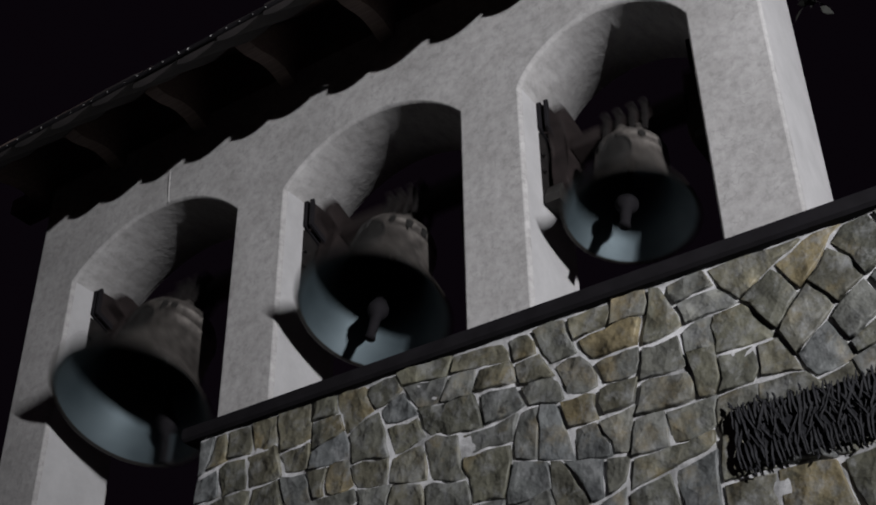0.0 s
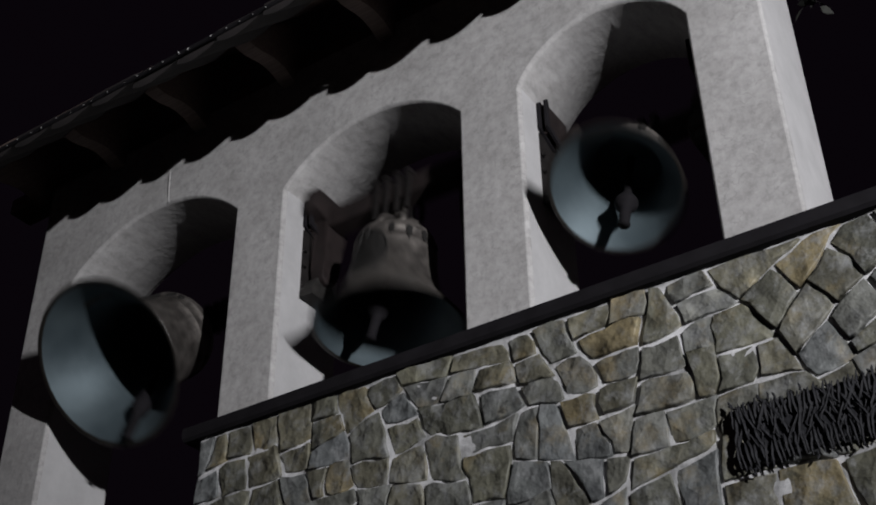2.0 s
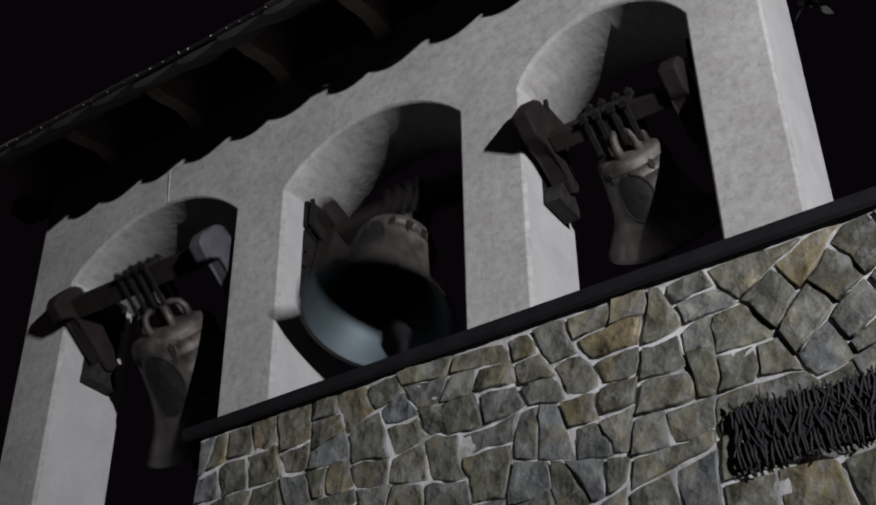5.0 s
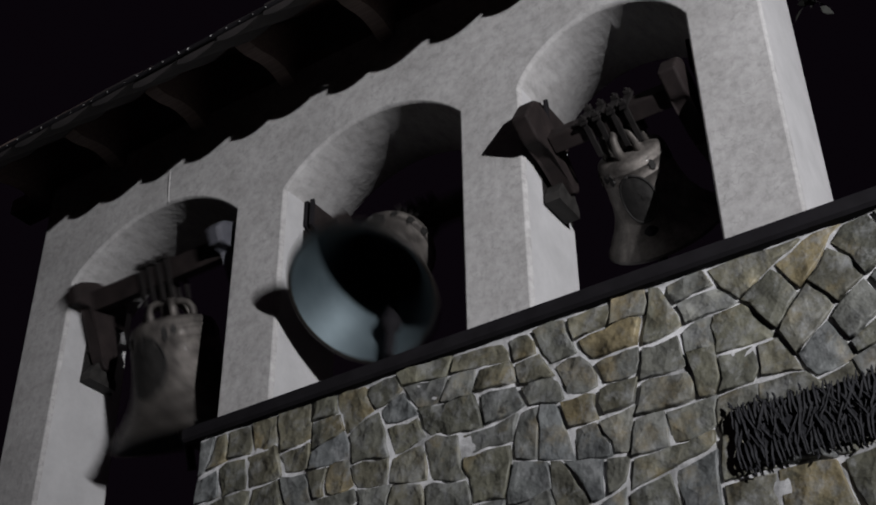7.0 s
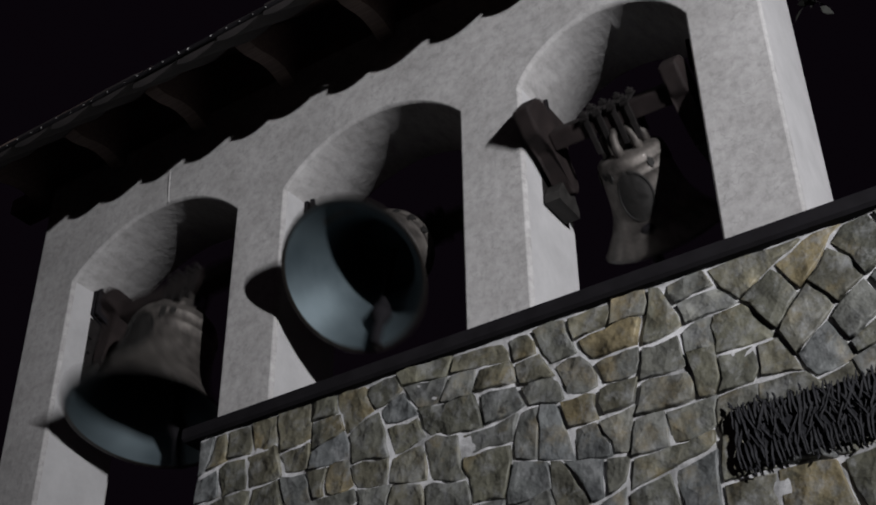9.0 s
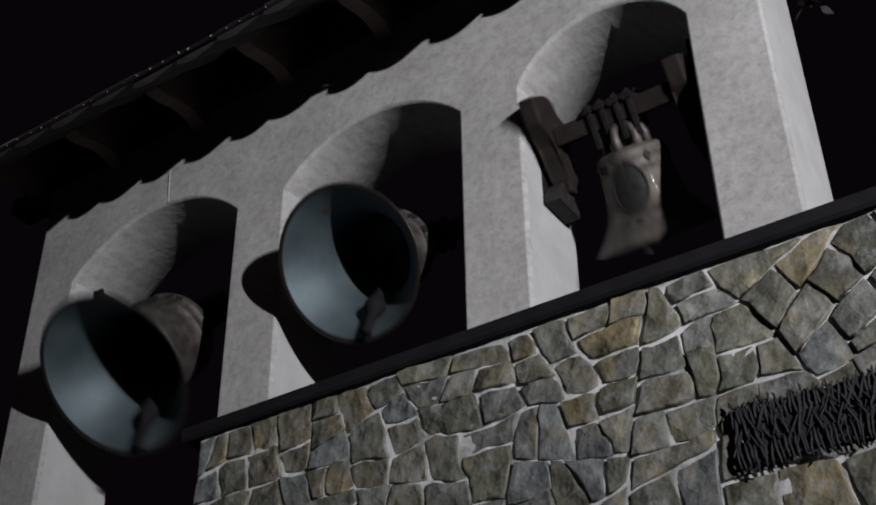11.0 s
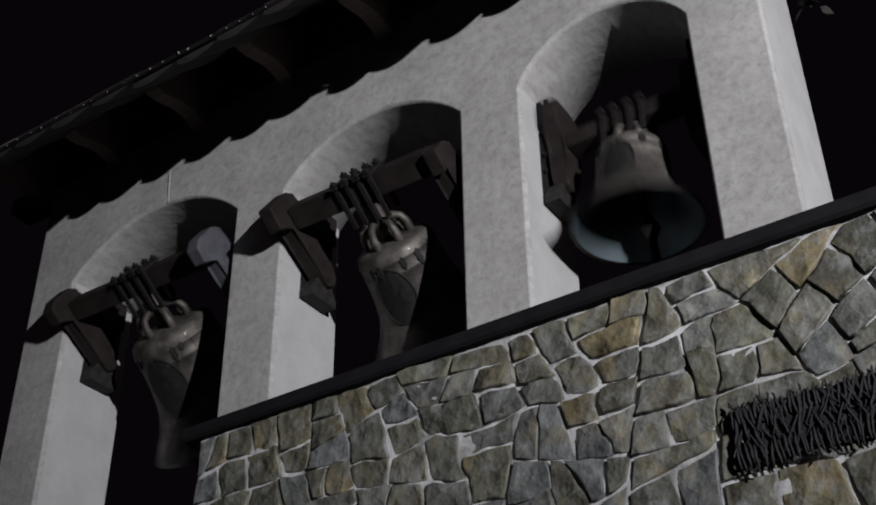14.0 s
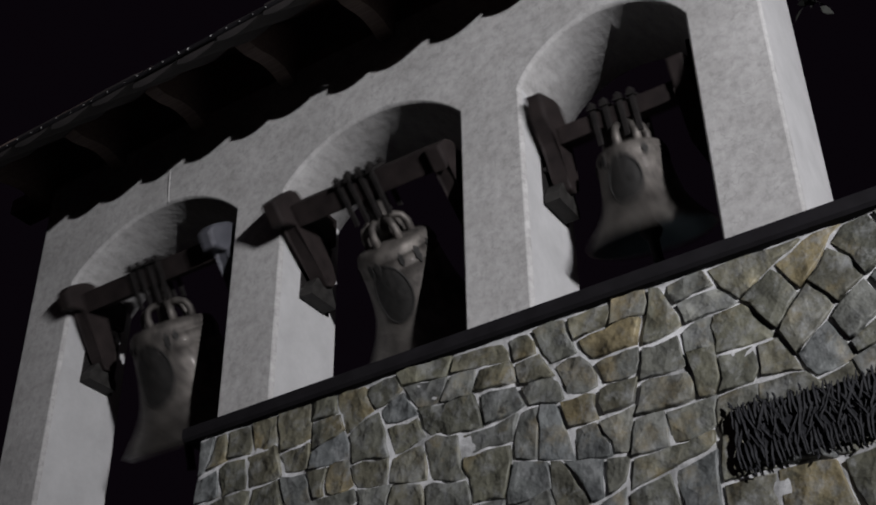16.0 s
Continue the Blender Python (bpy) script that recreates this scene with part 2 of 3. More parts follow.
def roof_z(y):
    return EAVE_Z + (y - EAVE_Y) * PITCH


def rafter_mesh():
    bm = bmesh.new()
    low = SPRING + 0.77
    outline = [(0.9, low), (0.0, low - 0.008), (-0.05, low + 0.004), (-0.11, low + 0.026), (-0.18, low + 0.034), (-0.25, low + 0.024), (-0.31, low + 0.004), (-0.37, low - 0.008), (-0.43, low - 0.006), (-0.47, low + 0.008), (-0.485, low + 0.03)]
    outline += [(-0.40, roof_z(-0.40) - 0.01), (0.9, roof_z(0.9) - 0.01)]
    prism(bm, outline, -0.05, 0.05)
    return mesh_from("rafter", bm, WOOD)


RAFTER = rafter_mesh()
for k in range(-1, 8):
    r = new("rafter", RAFTER)
    r.location.x = -1.398 + 0.706 * k
    r.parent = roof

bm = bmesh.new()
prism(bm, [(EAVE_Y + 0.03, roof_z(EAVE_Y + 0.03)), (EAVE_Y + 0.03, roof_z(EAVE_Y + 0.03) + 0.022), (1.3, roof_z(1.3) + 0.022), (1.3, roof_z(1.3))], -2.6, 4.2)
part("boarding", bm, WOOD, roof)
bm = bmesh.new()
box(bm, -2.5, 4.1, 0.02, 0.20, TOP + 0.002, TOP + 0.12, 0.008)
part("wall_plate", bm, WOOD, roof)


def pan_mesh(w=0.300, n=10, sag=0.070):
    """A pan tile, hollow side up, 0.4 m long down the slope."""
    bm = bmesh.new()
    rows = []
    for y, dz in ((EAVE_Y, 0.0), (EAVE_Y + 0.42, 0.0)):
        lo, hi = [], []
        for i in range(n + 1):
            s = i / n * 2 - 1
            z = roof_z(y) - sag * math.sin(math.pi * (0.22 + 0.78 * i / n)) + 0.004
            lo.append(bm.verts.new((s * w / 2, y, z)))
            hi.append(bm.verts.new((s * w / 2, y, roof_z(y) + 0.035)))
        rows.append((lo, hi))
    (l0, h0), (l1, h1) = rows
    for i in range(n):
        bm.faces.new((l0[i], l0[i + 1], l1[i + 1], l1[i]))
        bm.faces.new((h0[i], h0[i + 1], h1[i + 1], h1[i]))
        bm.faces.new((l0[i], l0[i + 1], h0[i + 1], h0[i]))
        bm.faces.new((l1[i], l1[i + 1], h1[i + 1], h1[i]))
    bm.faces.new((l0[0], l1[0], h1[0], h0[0]))
    bm.faces.new((l0[n], l1[n], h1[n], h0[n]))
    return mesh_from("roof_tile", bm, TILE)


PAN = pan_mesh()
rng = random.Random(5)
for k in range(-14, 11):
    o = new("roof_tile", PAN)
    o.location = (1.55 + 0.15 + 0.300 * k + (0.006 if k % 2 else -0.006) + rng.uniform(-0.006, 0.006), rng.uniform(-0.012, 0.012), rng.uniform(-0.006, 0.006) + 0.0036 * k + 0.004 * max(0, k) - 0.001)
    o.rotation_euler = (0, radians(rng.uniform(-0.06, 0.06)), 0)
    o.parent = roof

bm = bmesh.new()
tube(bm, [(x * 0.3, EAVE_Y - 0.012, EAVE_Z - 0.003 + 0.0036 * (x - 5.7) + 0.004 * max(0, x - 5.7)) for x in range(-8, 16)], 0.013, 10)
part("drip_edge", bm, RAIL, roof)
bm = bmesh.new()
tube(bm, [(0, 0, 0.014), (0, -0.004, 0.0), (0, -0.003, -0.014)], [0.004, 0.006, 0.003], 6)
HOOK = mesh_from("clip", bm, STEEL, True)
for k in range(64):
    o = new("clip", HOOK)
    x = -2.4 + 0.1 * k + rng.uniform(-0.03, 0.03)
    o.location = (x, EAVE_Y - 0.028, EAVE_Z - 0.014 + rng.uniform(-0.006, 0.006) + 0.012 * (x - 1.8) + 0.0133 * max(0.0, x - 1.8))
    o.rotation_euler = [rng.uniform(-0.9, 0.9) for _ in range(3)]
    o.scale = [rng.choice((0.3, 0.35, 0.4, 0.45, 0.5, 0.6, 1.2))] * 3
    o.parent = roof

bm = bmesh.new()
tube(bm, [(-0.926, -0.001, SPRING + 0.58), (-0.918, -0.001, SPRING + 0.48), (-0.912, -0.001, SPRING + 0.39), (-0.900, -0.001, SPRING + 0.285)], [0.003, 0.007, 0.006, 0.003], 6)
part("plaster_seam", bm, PLASTER, wall_bells, "raised seam in the plaster")

# ---------- rubble wall in front ----------
SY = -0.315                        # its face
S0, S1 = -0.105, 4.6
CAP = SPRING - 1.615               # under the coping


def coping_z(x):
    return CAP + 0.010 * (x - 1.5)


bm = bmesh.new()
NX, NZ = 210, 90
grid = []
for iz in range(NZ + 1):
    row = []
    for ix in range(NX + 1):
        x = S0 + 0.004 + (S1 - S0 - 0.004) * (ix / NX) ** 1.15
        z = 2.55 + (coping_z(x) - 0.006 - 2.55) * iz / NZ
        p = Vector((x, 0.3, z))
        y = SY - 0.001 + 0.011 * noise.noise(p * 9) + 0.006 * noise.noise(p * 23)
        row.append(bm.verts.new((x, min(y, SY + 0.006), z)))
    grid.append(row)
for iz in range(NZ):
    for ix in range(NX):
        bm.faces.new((grid[iz][ix], grid[iz][ix + 1], grid[iz + 1][ix + 1], grid[iz + 1][ix]))
rim = [grid[0][ix] for ix in range(NX + 1)] + [grid[iz][NX] for iz in range(1, NZ + 1)] + [grid[NZ][ix] for ix in range(NX - 1, -1, -1)] + [grid[iz][0] for iz in range(NZ - 1, 0, -1)]
back = [bm.verts.new((v.co.x, -0.006, v.co.z)) for v in rim]
for i in range(len(rim)):
    k = (i + 1) % len(rim)
    bm.faces.new((rim[i], rim[k], back[k], back[i]))
bm.faces.new(back)
stone_wall = tagged(part("wall_rubble", bm, MORTAR, smooth=True), "rubble stone wall with pale mortar joints under a dark coping", "wall", kind="structure")
bm = bmesh.new()
box(bm, S0, S1, SY - 0.01, -0.006, 0, 2.546)
part("plinth", bm, MORTAR, stone_wall)

bm = bmesh.new()
prof = [(SY - 0.035, 0.0), (SY - 0.05, 0.012), (SY - 0.055, 0.04), (SY - 0.05, 0.066), (SY - 0.03, 0.078), (-0.02, 0.084), (-0.012, 0.078), (-0.012, 0.0)]
prism(bm, prof, S0 - 0.075, S1)
for v in bm.verts:
    v.co.z += coping_z(v.co.x) - 0.004
coping = tagged(part("coping", bm, RAIL), "dark brown metal coping along the rubble wall", "coping", kind="structure")


def clip(poly, n, d):
    """The part of a convex polygon with n.p <= d."""
    out = []
    for i, p in enumerate(poly):
        q = poly[(i + 1) % len(poly)]
        a, b = n.dot(p) - d, n.dot(q) - d
        if a <= 0:
            out.append(p)
        if a * b < 0:
            out.append(p + (q - p) * (a / (a - b)))
    return out


# centres of the larger stones, along the wall and over the springing line
LARGE = [(0.15, -1.72), (0.30, -1.73), (0.49, -1.73), (0.82, -1.74), (0.72, -1.87), (0.50, -1.91), (0.91, -1.93), (1.08, -1.92),
         (1.17, -1.75), (1.32, -1.90), (1.25, -1.66), (1.51, -1.78), (0.14, -1.86), (0.29, -1.87), (0.72, -2.06), (1.08, -2.07),
         (1.26, -2.09), (1.45, -2.03), (1.58, -1.92), (1.47, -2.18), (1.82, -1.75), (2.03, -1.79), (2.25, -1.78), (2.37, -1.66),
         (2.44, -1.76), (1.86, -1.86), (2.07, -1.93), (2.28, -1.95), (2.62, -1.68), (2.54, -1.91), (2.72, -1.81), (2.80, -1.70),
         (2.82, -1.92), (2.92, -1.81), (2.66, -2.06), (2.84, -2.10), (2.50, -2.07), (2.05, -2.04), (2.22, -2.05), (1.90, -2.04),
         (2.33, -2.22), (1.93, -2.21), (2.14, -2.25), (1.90, -2.31), (2.32, -2.42), (2.17, -2.46), (2.72, -2.60), (3.03, -1.72), (2.96, -1.99)]


def part_sites(cell, sites, rg):
    """Split a cell by straight joints until each piece holds one stone."""
    if len(sites) == 1:
        yield cell
        return
    best = None
    flip = rg.uniform(-0.10, 0.10)
    xm = sum(p.x for p in sites) / len(sites)
    slant = 0.35 if xm > 2.45 else 0.04          # the joints run askew at that end
    for k in range(36):
        ang = math.pi * k / 36 + flip
        n = Vector((math.cos(ang), math.sin(ang)))
        along = sorted(sites, key=lambda p: n.dot(p))
        square = abs(math.cos(2 * (ang - slant)))
        level = 1.0 + 0.30 * abs(math.sin(ang - slant))
        for i in range(1, len(along)):
            a, b = n.dot(along[i - 1]), n.dot(along[i])
            even = min(i, len(along) - i) / len(along)
            score = (b - a) * (0.58 + 0.42 * square ** 2) * level * (0.75 + even) * rg.uniform(0.88, 1.12)
            if best is None or score > best[0]:
                best = (score, n, (a + b) / 2, along[:i], along[i:])
    _, n, d, low, high = best
    yield from part_sites(clip(cell, n, d), low, rg)
    yield from part_sites(clip(cell, -n, -d), high, rg)


def sway(p):
    """The joints wander a little."""
    q = Vector((p.x, 0.0, p.y))
    return Vector((p.x + 0.024 * noise.noise(q * 5.5) + 0.010 * noise.noise(q * 15), p.y + 0.028 * noise.noise(q * 4.5 + Vector((9, 9, 9))) + 0.010 * noise.noise(q * 16)))


def stone_cells(x0, x1, z0, z1, seed):
    """Rubble in rough courses: the large stones at their places, smaller ones in what is left between them."""
    rg = random.Random(seed)
    flat = 1.25                     # stones lie on their broad side
    sites = [Vector((x, SPRING + z)) for x, z in LARGE]

    def apart(p, q):
        return math.hypot(p.x - q.x, (p.y - q.y) * flat)

    big = Vector((2.72, SPRING - 2.60))
    for gap in (0.185, 0.165, 0.145, 0.125):
        for _ in range(2200):
            p = Vector((rg.uniform(x0 + 0.03, x1), rg.uniform(z0, z1 - 0.045)))
            if apart(p, big) > 0.24 and all(apart(p, q) > gap for q in sites):
                sites.append(p)
    field = clip([Vector((x0, z0)), Vector((x1, z0)), Vector((x1, z1 + 0.2)), Vector((x0, z1 + 0.2))], Vector((-0.010, 1.0)), CAP - 0.019)
    for cell in part_sites(field, sites, rg):
        fine = []
        for a, b in zip(cell, cell[1:] + cell[:1]):
            k = max(1, int((b - a).length / 0.05))
            fine += [a.lerp(b, i / k) for i in range(k)]
        out = [sway(p) for p in fine]
        for p in out:
            p.x, p.y = max(p.x, x0), min(p.y, coping_z(p.x) - 0.004)
        yield out


def shrink(poly, by):
    """An outline drawn in from its edges by a distance."""
    area = sum(a.x * b.y - b.x * a.y for a, b in zip(poly, poly[1:] + poly[:1]))
    sgn = 1 if area > 0 else -1
    out = []
    for i, p in enumerate(poly):
        a, b = p - poly[i - 1], poly[(i + 1) % len(poly)] - p
        if a.length < 1e-5 or b.length < 1e-5:
            continue
        na, nb = Vector((-a.y, a.x)).normalized(), Vector((-b.y, b.x)).normalized()
        n = na + nb
        if n.length > 0.2:
            out.append(p + n * (by * sgn / max(0.6, n.length_squared / 2)))
    return out


def rough_outline(poly, rg):
    """Edges made uneven."""
    out = []
    for i, p in enumerate(poly):
        a, b = poly[i - 1], poly[(i + 1) % len(poly)]
        turn = abs((p - a).angle(b - p, 0.0))
        inward = (a + b) / 2 - p                 # corners broken off, some more than others
        out.append(p + inward * (rg.choice((0.0, 0.0, 0.1, 0.25)) if turn > 0.7 else 0.0) + Vector((rg.uniform(-1, 1), rg.uniform(-1, 1))) * 0.0045)
    return out


def stone_bm(bm, poly, rg):
    if len(poly) < 3:
        return None
    inner = shrink(poly, rg.choice((0.0, 0.002, 0.004, 0.006, 0.009)))
    if len(inner) < 3:
        return None
    size = math.sqrt(abs(sum(a.x * b.y - b.x * a.y for a, b in zip(inner, inner[1:] + inner[:1]))) / 2)
    if size < 0.040:
        return None
    base = rough_outline(inner, rg)
    c = sum(base, Vector((0, 0))) / len(base)
    proud, tx, tz = rg.uniform(0.009, 0.022), rg.uniform(-0.09, 0.09), rg.uniform(-0.09, 0.09)
    seed = rg.uniform(0, 90)
    loops = []
    for edge, out in ((0.0, -1.0), (0.0015, 0.60), (0.004, 0.95), (0.010, 1.0), (0.04, 1.0)):
        loop = []
        for p in base:
            d = p - c
            q = c + d * max(0.3, 1 - edge * min(1.0, (size / 0.17) ** 2) / max(d.length, 0.02))
            d = q - c
            if out > 0:
                chip = 0.009 * noise.noise(Vector((q.x * 13, seed, q.y * 13)))
                y = min(SY - proud * out - (d.x * tx + d.y * tz) + chip, SY + 0.004)
            else:
                y = SY + 0.03
            loop.append(bm.verts.new((q.x, y, q.y)))
        loops.append(loop)
    k = len(base)
    for a, b in zip(loops, loops[1:]):
        for i in range(k):
            bm.faces.new((a[i], a[(i + 1) % k], b[(i + 1) % k], b[i]))
    mid = bm.verts.new((c.x + rg.uniform(-0.008, 0.008), SY - proud * rg.uniform(1.0, 1.15), c.y + rg.uniform(-0.008, 0.008)))
    for i in range(k):
        bm.faces.new((loops[-1][i], loops[-1][(i + 1) % k], mid))
    return c


def lay_stones():
    rg = random.Random(21)
    z0 = SPRING - 3.05
    for poly in stone_cells(S0, 3.35, z0, CAP, 8):
        bm = bmesh.new()
        c = stone_bm(bm, poly, rg)
        if c is None:
            bm.free()
            continue
        rusty = min(math.hypot(c.x - x, c.y - SPRING - z) for x, z in ((2.72, -2.58), (2.80, -1.70), (2.05, -1.79), (1.90, -2.04), (0.72, -2.06))) < 0.06
        part("stone", bm, RUST_STONE if rusty else STONE, stone_wall, smooth=True)


# ---------- twig mat on the rubble wall ----------


def twig_mat():
    thing = tagged(new("twig_wreath"), "blackened mat of woven thorny twigs fixed on the rubble wall", "wreath")
    rg = random.Random(3)
    thing.location = (2.486, SY - 0.036, SPRING - 2.338)

    def twig(pts, thick):
        bm = bmesh.new()
        tube(bm, pts, [thick * q for q in (0.45, 0.9, 1.0, 1.05, 0.9, 0.4)], 5)
        part("twig", bm, TWIG, thing)

    steps = (0, 0.2, 0.4, 0.6, 0.8, 1)
    # bundled edge rods, top and bottom
    for z in (0.092, 0.072, 0.050, -0.058, -0.078, -0.098):
        bm = bmesh.new()
        pts = [(0.035 * i + rg.uniform(-0.008, 0.008) - 0.004, 0.004 + rg.uniform(-0.006, 0.006), z + rg.uniform(-0.006, 0.006)) for i in range(30)]
        tube(bm, pts, [0.0085 * rg.uniform(0.7, 1.2) for _ in pts], 6)
        part("strand", bm, TWIG, thing)
    # short wraps over the edge rods
    for lo, hi in ((0.030, 0.118), (-0.125, -0.030)):
        for k in range(58):
            x, lean = 0.0172 * k + rg.uniform(-0.005, 0.005), rg.uniform(-0.016, 0.010)
            a, b = lo + rg.uniform(-0.012, 0.012), hi + rg.uniform(-0.010, 0.012)
            twig([(x + lean * (q - 0.5) + rg.uniform(-0.002, 0.002), -0.008 - 0.010 * math.sin(math.pi * q), a + (b - a) * q) for q in steps], rg.uniform(0.0040, 0.0066))
    # criss-cross filling between them
    for k in range(150):
        x, lean = 0.0066 * k + rg.uniform(-0.010, 0.010), rg.choice((-1, 1)) * rg.uniform(0.01, 0.085)
        a = rg.choice((-0.085, -0.06, -0.02, 0.01)) + rg.uniform(-0.02, 0.02)
        b = min(0.105, a + rg.uniform(0.07, 0.17))
        y = rg.uniform(-0.020, 0.002)
        twig([(max(0.0, x + lean * (q - 0.5)) + rg.uniform(-0.003, 0.003), y + rg.uniform(-0.004, 0.004), a + (b - a) * q) for q in steps], rg.uniform(0.0035, 0.0068))
    # loose ends
    for k in range(26):
        x, z = rg.uniform(0.0, 0.5) * rg.choice((0.1, 1, 1)), rg.choice((-0.115, 0.105, 0.0))
        dx, dz = rg.uniform(-0.045, 0.02), rg.uniform(-0.02, 0.025) + (0.02 if z > 0 else -0.02 if z < 0 else 0)
        twig([(x + dx * q, -0.012 * rg.random(), z + dz * q) for q in steps], 0.0045)
    bm = bmesh.new()
    box(bm, 0.05, 0.98, 0.000, 0.033, -0.080, 0.080, 0.008)
    part("backing", bm, TWIG, thing)
    return thing


twig_mat()

# ---------- the bells ----------
PIVOT_Y, PIVOT_Z = 0.270, SPRING - 0.483


def bell_profile(r):
    """Outer then inner (radius, height) from the crown down and back up; z = 0 is the pivot."""
    low = -1.28 * r
    h = 1.40 * r
    out = [(0.0, 1.05), (0.30, 1.04), (0.46, 1.015), (0.515, 0.99), (0.535, 0.96), (0.54, 0.925), (0.556, 0.915), (0.556, 0.90), (0.543, 0.89), (0.548, 0.80),
           (0.558, 0.793), (0.558, 0.783), (0.55, 0.776), (0.565, 0.66), (0.59, 0.52), (0.63, 0.39), (0.695, 0.285), (0.71, 0.278), (0.713, 0.262), (0.775, 0.195), (0.83, 0.140), (0.845, 0.134), (0.905, 0.075), (0.965, 0.022), (1.0, 0.0)]
    inn = [(0.988, -0.005), (0.945, 0.006), (0.900, 0.045), (0.832, 0.110), (0.760, 0.180), (0.682, 0.265), (0.608, 0.37), (0.555, 0.50), (0.515, 0.66), (0.48, 0.85), (0.40, 0.94), (0.0, 0.96)]
    return [(a * r, low + b * h) for a, b in out], [(a * r, low + b * h) for a, b in inn]


def build_bell(x0, x1, r, beam, thick, tip, label):
    mid, half = (x0 + x1) / 2, (x1 - x0) / 2
    bell = tagged(new("church_bell"), label, "bell", "swinging bells in the arches")
    bell.location = (mid, PIVOT_Y, PIVOT_Z)
    out, inn = bell_profile(r)
    bm = bmesh.new()
    lathe(bm, [(max(a, 0.002), b) for a, b in out[:-1]], 64, cap0=True)
    shell = part("bell_body", bm, BRONZE, bell, smooth=True)
    bm = bmesh.new()
    lathe(bm, [out[-2], (0.985 * r, out[-1][1] + 0.012 * r), out[-1], inn[0], inn[1]], 64)
    part("lip", bm, LIP, shell, "bronze lip, its colour darkened against the lamplight", smooth=True)
    bm = bmesh.new()
    lathe(bm, [(max(a, 0.002), b) for a, b in inn[1:]], 64, cap1=True)
    part("bell_mouth", bm, PATINA, shell, "blue-grey inner face of the bell", smooth=True)
    top = out[0][1]
    # oval plaque with a raised rim on the waist
    def waist(z):
        pts = sorted((h, q) for q, h in out)
        for (h0, q0), (h1, q1) in zip(pts, pts[1:]):
            if h0 <= z <= h1:
                return q0 + (q1 - q0) * (z - h0) / max(h1 - h0, 1e-6)
        return 0.56 * r

    def on_waist(a, share, lift):
        z = -0.43 * r + 0.37 * r * share * math.cos(a)
        ang = -math.pi / 2 + 0.46 * share * math.sin(a)
        rad = waist(z) + lift
        return rad * math.cos(ang), rad * math.sin(ang), z

    bm = bmesh.new()
    tube(bm, [on_waist(2 * math.pi * i / 28, 1.0, 0.002) for i in range(29)], 0.007, 6)
    part("plaque_rim", bm, RELIEF, shell, smooth=True)
    bm = bmesh.new()
    rings = [[bm.verts.new(on_waist(2 * math.pi * i / 28, s, 0.003 + 0.012 * (1 - s) * (0.6 + noise.noise(Vector((i * 0.7, s * 5, r * 9))))))
              for i in range(28)] for s in (0.97, 0.75, 0.5, 0.25)]
    for p, q in zip(rings, rings[1:]):
        for i in range(28):
            bm.faces.new((p[i], p[(i + 1) % 28], q[(i + 1) % 28], q[i]))
    bm.faces.new(rings[-1])
    part("plaque", bm, RELIEF, shell, "dark oval relief plaque", smooth=True)
    # raised lettering, worn to plain bars
    bm = bmesh.new()
    for i in range(9):
        ang = -math.pi / 2 - 0.28 + 0.07 * i
        z = out[0][1] - (1.05 - 0.20) * 1.40 * r
        m = Matrix.Rotation(ang, 4, "Z") @ Matrix.Translation((0.745 * r, 0, z)) @ Matrix.Rotation(radians(-38), 4, "Y")
        box(bm, -0.003, 0.007, -0.013, 0.013, -0.02, 0.02, 0.0, m)
    part("lettering", bm, BRONZE, shell)
    # ornament of hanging leaves under the shoulder
    bm = bmesh.new()
    for i in range(30):
        ang = 2 * math.pi * i / 30
        if noise.noise(Vector((i * 0.61, r * 17, 5.2))) < -0.05:
            continue                # worn away
        long = 0.030 + 0.30 * r * max(0.0, noise.noise(Vector((i * 0.83, r * 31, 0.4))) + 0.18)
        wide = 0.8 + 0.7 * abs(noise.noise(Vector((i * 1.7, r * 11, 2.4))))
        m = Matrix.Rotation(ang, 4, "Z") @ Matrix.Translation((0.544 * r, 0, top - 0.20 * r))
        leaf = [(0.0, 0.012), (0.024, -0.006), (0.016, -0.35 * long), (0.022, -0.55 * long), (0.0, -long), (-0.022, -0.55 * long), (-0.016, -0.35 * long), (-0.024, -0.006)]
        inner = [bm.verts.new(m @ Vector((-0.006, p * wide, q))) for p, q in leaf]
        outer = [bm.verts.new(m @ Vector((0.006 - 0.10 * q, p * 0.8 * wide, q))) for p, q in leaf]
        bm.faces.new(outer)
        for k in range(8):
            bm.faces.new((inner[k], inner[(k + 1) % 8], outer[(k + 1) % 8], outer[k]))
    tagged(part("ornament_band", bm, RELIEF, shell), kind="stuff")
    # crown loops, up to the yoke beam
    high = min(0.105, beam - thick - top - 0.015)
